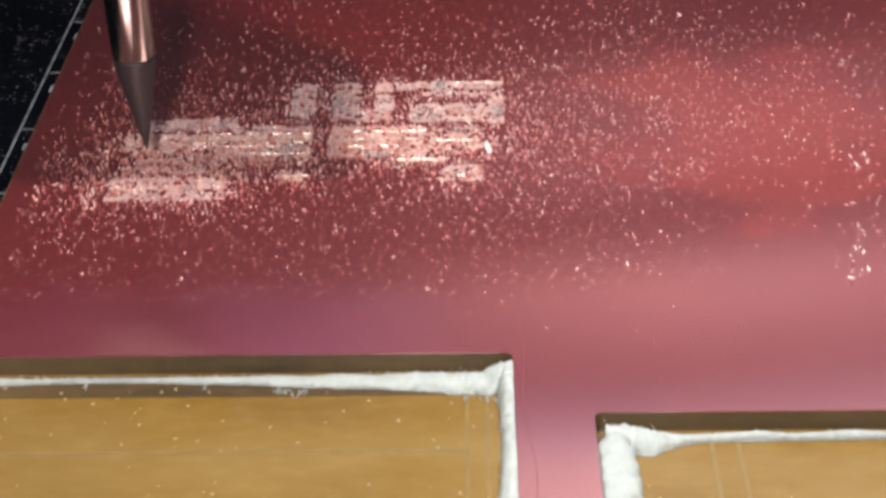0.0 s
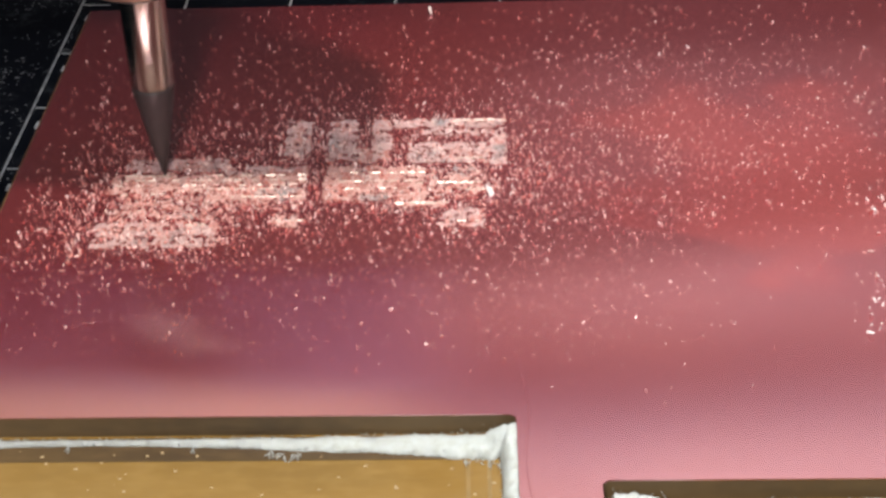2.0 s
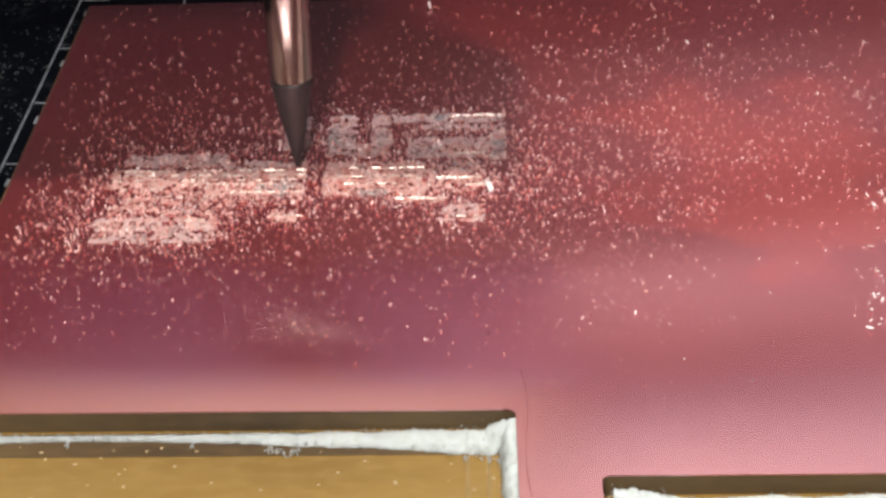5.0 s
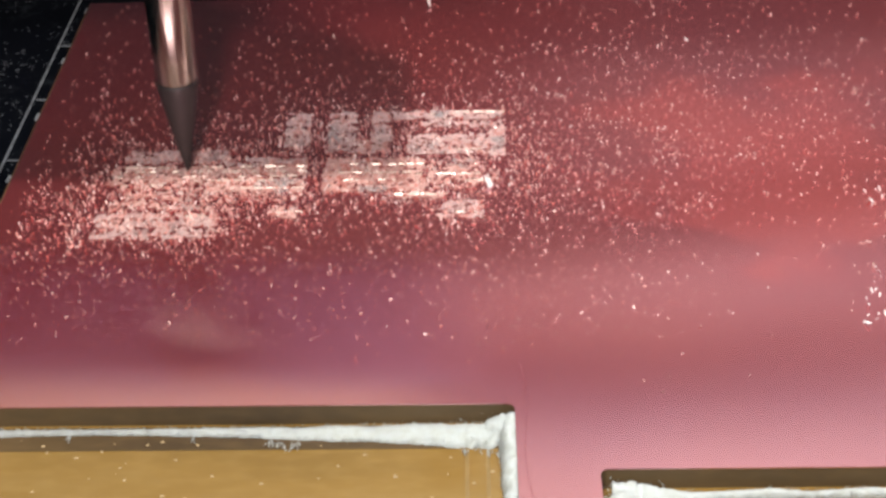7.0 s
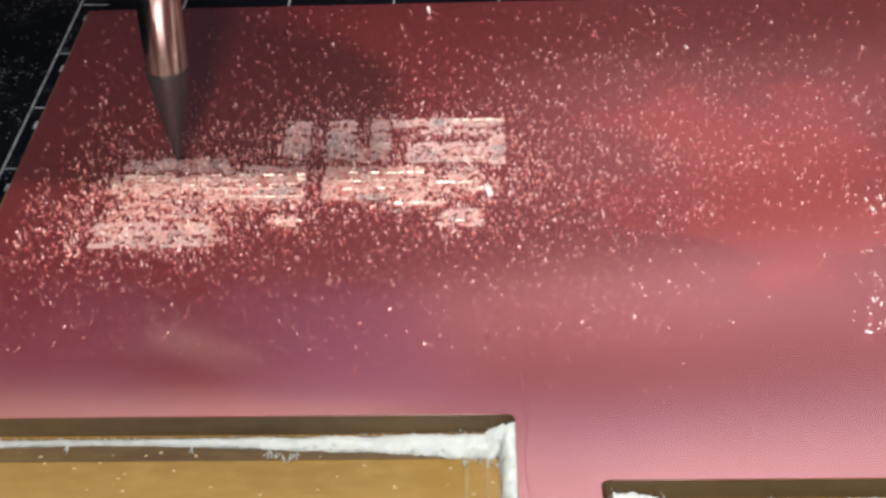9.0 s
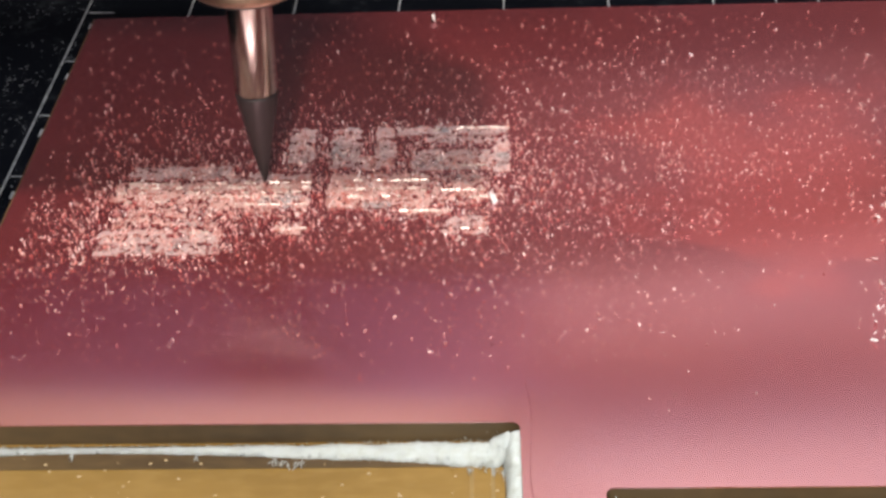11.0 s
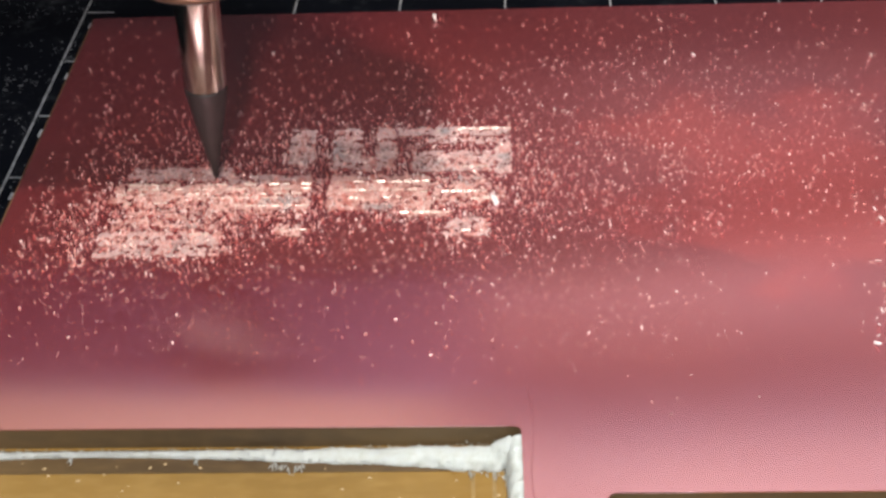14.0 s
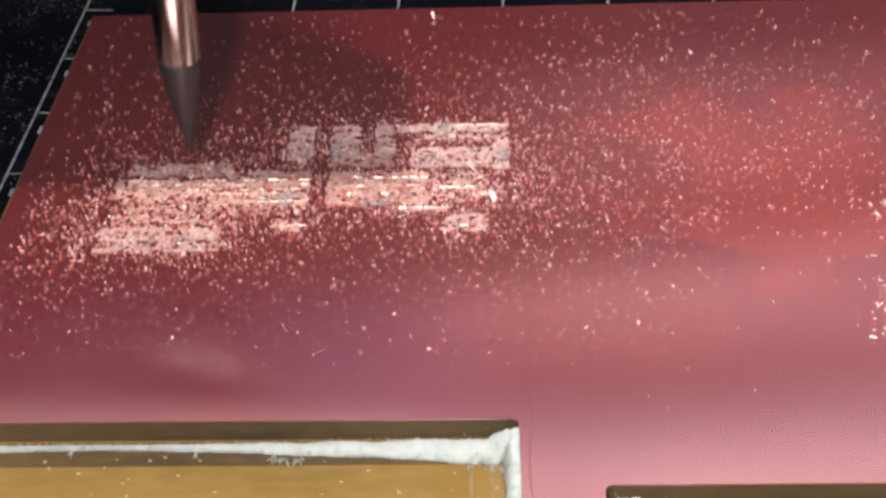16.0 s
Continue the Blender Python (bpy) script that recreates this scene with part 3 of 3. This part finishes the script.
def pocket_dust():
    fluff("fibre_dust", [(-32.5, 79.2, .36, .22), (-24, 79.3, .26, .16), (-17, 79.2, .34, .22), (-10, 79.0, .65, .3), (-3, 78.8, .9, .36), (1.0, 78.6, 1.15, .65), (2.2, 78.9, 1.05, 1.45)],
          "ridge of white fibre dust along the pocket wall")
    fluff("fibre_dust", [(2.45, 79.3, 1.0, 1.5), (2.62, 77, .85, 1.5), (2.72, 74, .85, 1.45), (2.72, 70, .85, 1.45), (2.68, 66, 1.05, 1.45), (2.6, 58, 1.1, 1.45), (2.6, 49, 1.1, 1.4)],
          "narrow ridge of white fibre dust along the pocket side")
    fluff("fibre_dust", [(8.95, 49, 1.3, .85), (8.95, 66, 1.3, .85), (8.95, 70, 1.3, .9), (9.0, 72.0, 1.2, 1.25)], "thick bank of white fibre dust along the pocket side")
    fluff("fibre_dust", [(8.4, 72.7, .8, 1.45), (9.6, 72.6, 1.05, 1.35), (11.2, 72.4, .95, .9), (13.0, 72.7, .45, .45), (15, 72.95, .28, .35), (18, 73.0, .36, .5), (20, 73.0, .26, .3), (24, 73.1, .36, .45), (27, 73.1, .25, .3), (36, 73.1, .34, .4), (46, 73.1, .25, .3)],
          "lumpy ridge of pale fibre dust along the pocket wall")
    rnd = random.Random(3)
    verts, faces = [], []
    for x, y in ((-12.7, 78.3), (-12.3, 78.2), (-11.7, 78.0), (-11.3, 78.1), (-10.9, 78.2), (-17.5, 78.8), (-25.5, 79.0), (-0.3, 77.4), (0.4, 77.5), (1.1, 77.3), (1.6, 77.2), (1.9, 76.8), (-1.5, 77.7)):
        for _ in range(5):
            a, b = Vector((x + rnd.gauss(0, .12), y + rnd.gauss(0, .12), FLOOR_Z + .02)), Vector((rnd.gauss(.05, .12), rnd.uniform(-.75, -.2), rnd.uniform(.02, .3)))
            k = len(verts)
            verts.extend(tuple(v * MM) for v in (a, a + Vector((.09, 0, 0)), a + b + Vector((.06, 0, 0)), a + b, a + b * .4 + Vector((.04, 0, .09))))
            faces.extend(((k, k + 1, k + 4), (k + 1, k + 2, k + 4), (k + 2, k + 3, k + 4), (k + 3, k, k + 4)))
    RIDES.append(tagged(new("fibre_tuft", mesh_of("fibre_tuft", verts, faces, FLUFF)), "small white fibre tufts on the pocket floor", "fibre dust", kind="stuff"))
    verts, faces = [], []
    for _ in range(150):
        x, y = rnd.uniform(-32, 2), 79 - 26 * rnd.random() ** 1.4
        if rnd.random() < .3:
            x, y = rnd.uniform(9, 30), rnd.uniform(50, 72.5)
        s = rnd.uniform(.05, .16)
        k = len(verts)
        for dx, dy, dz in ((-1, -.4, 0), (1, -.3, 0), (.8, .5, 0), (-.7, .6, 0), (0, 0, .7)):
            verts.append(((x + dx * s * rnd.uniform(.5, 1.3)) * MM, (y + dy * s * 1.3) * MM, (FLOOR_Z + .014 + dz * s) * MM))
        faces.extend(((k, k + 1, k + 4), (k + 1, k + 2, k + 4), (k + 2, k + 3, k + 4), (k + 3, k, k + 4)))
    ob = new("resin_crumbs", mesh_of("resin_crumbs", verts, faces, plain_mat("pale_crumb", (0.40, 0.31, 0.17), 0.7, 0, 900)))
    RIDES.append(tagged(ob, "pale crumbs of resin on the pocket floors", "crumbs", kind="stuff"))


# ---- the cutter ----
BIT_Y = 108.95


def cutter():
    bit = tagged(new("engraving_spindle"), "engraving spindle with a pointed steel bit in a coppery collet", "spindle")
    part("shank", lathe("shank", [(1.52, 8.1), (1.61, 8.25), (1.69, 16.6), (1.69, 40)], STEEL), bit, "polished steel shank")
    cone = lathe("cone", [(0.07, 0.0), (0.17, 0.3), (0.72, 2.95), (1.24, 5.7), (1.52, 7.3), (1.61, 7.9), (1.61, 8.1), (1.46, 8.13)], CARBIDE)
    part("cutting_cone", cone, bit, "dark carbide cutting cone")
    part("collet", lathe("collet", [(1.72, 16.65), (3.7, 16.6), (4.1, 16.75), (4.2, 17.1), (4.2, 18.0), (3.0, 18.01)], BRASS), bit, "coppery brass collet")
    # dark disc stands in for the shade on the collet's underside
    part("collet_shade", lathe("collet_shade", [(1.72, 16.5), (3.8, 16.5), (3.85, 16.54), (3.7, 16.59), (1.72, 16.64)], CARBIDE), bit, "dark disc painting the shade under the collet")
    block = bm_mesh("spindle_block", box_data(-0.0300, -0.0024, 0.0184, 0.0225, 0.0147, 0.075, 0.0055, 6), plain_mat("block_paint", (0.13, 0.12, 0.16), 0.6, 0, 40), True)
    part("spindle_block", block, bit, "dark blue-grey block round the spindle")
    # pale front and blue underside plates are added to tint the copper's reflections
    box("face_plate", -0.0285, -0.0038, 0.0185, 0.0180, -0.0020, 0.075, plain_mat("pale_reflection_paint", (0.52, 0.54, 0.42), 0.6, 0, 40), bit, 0.0005, "pale face plate added for the light band reflected in copper")
    box("bottom_plate", -0.0285, -0.0036, 0.0179, 0.0210, 0.0128, 0.0184, plain_mat("blue_reflection_paint", (0.40, 0.64, 0.98), 0.6, 0, 40), bit, 0.0002, "blue plate added under the spindle block for its purple reflection")
    return bit


machine_bed(), cutting_mat(), board(), pocket_dust(), chips()
BIT = cutter()

# seconds, bed forward in mm
BED = [(0.0, 6.28), (0.2, 4.3), (0.4, 1.65), (0.5, 1.06), (0.7, 0.9), (1.0, .748), (1.5, 0), (2.0, .043), (2.5, .006), (3.0, -.042), (3.5, -.115),
       (4.0, -.303), (6.5, .567), (7.0, .634), (7.5, .863), (8.0, .861), (8.5, 1.085), (8.75, 0.8), (9.0, .085), (11.5, .041), (12.0, -.145),
       (12.5, -.944), (13.0, -.36), (13.5, .102), (14.0, -.722), (14.5, -1.04), (15.0, -.122), (15.5, -.717), (16.0, .086)]
# seconds, bit across and lift in mm
TOOL = [(0, -24.61, 2.4), (0.2, -25.6, 2.3), (0.4, -26.66, 2.15), (0.5, -26.72, 1.7), (0.6, -26.76, 1.35), (0.8, -26.8, 0.35), (1, -26.82, 0),
        (1.2, -26.56, 0), (1.5, -25.65, 0), (2, -23.56, 0), (2.5, -21.6, 0), (3, -19.55, 0), (3.5, -17.47, 0), (4, -15.44, 0), (4.5, -13.43, 0),
        (4.8, -12.66, 0), (5.1, -13.62, 0), (6.5, -19.53, 0), (7, -21.67, 0), (7.5, -23.49, 0), (8, -25.64, 0), (8.2, -26.27, 0.1),
        (8.35, -26.56, 1.5), (8.45, -26.47, 2.1), (8.6, -24.92, 2.15), (8.8, -22.36, 2.1), (9, -22.28, 1.32), (9.2, -22.22, 0.25), (9.35, -21.83, 0),
        (9.8, -20.09, 0), (10.4, -17.58, 0), (10.8, -16.04, 0), (11.1, -16.13, 0), (11.5, -17.63, 0.1), (12, -19.58, 0.1), (12.5, -20.65, 0.1),
        (13, -22, 0.1), (13.5, -20.96, 0.08), (14, -19.95, 0.1), (14.5, -21.79, 0), (15, -20.87, 0.06), (15.5, -20.92, 0.03), (15.8, -21.35, 0.05),
        (15.9, -21.45, 1.4), (16, -21.51, 2.47)]


def motions():
    for thing in RIDES:
        walk(thing, [(t, pose(0, y * MM, 0)) for t, y in BED])
    walk(BIT, [(t, pose(x * MM, BIT_Y * MM, z * MM)) for t, x, z in TOOL])


motions()
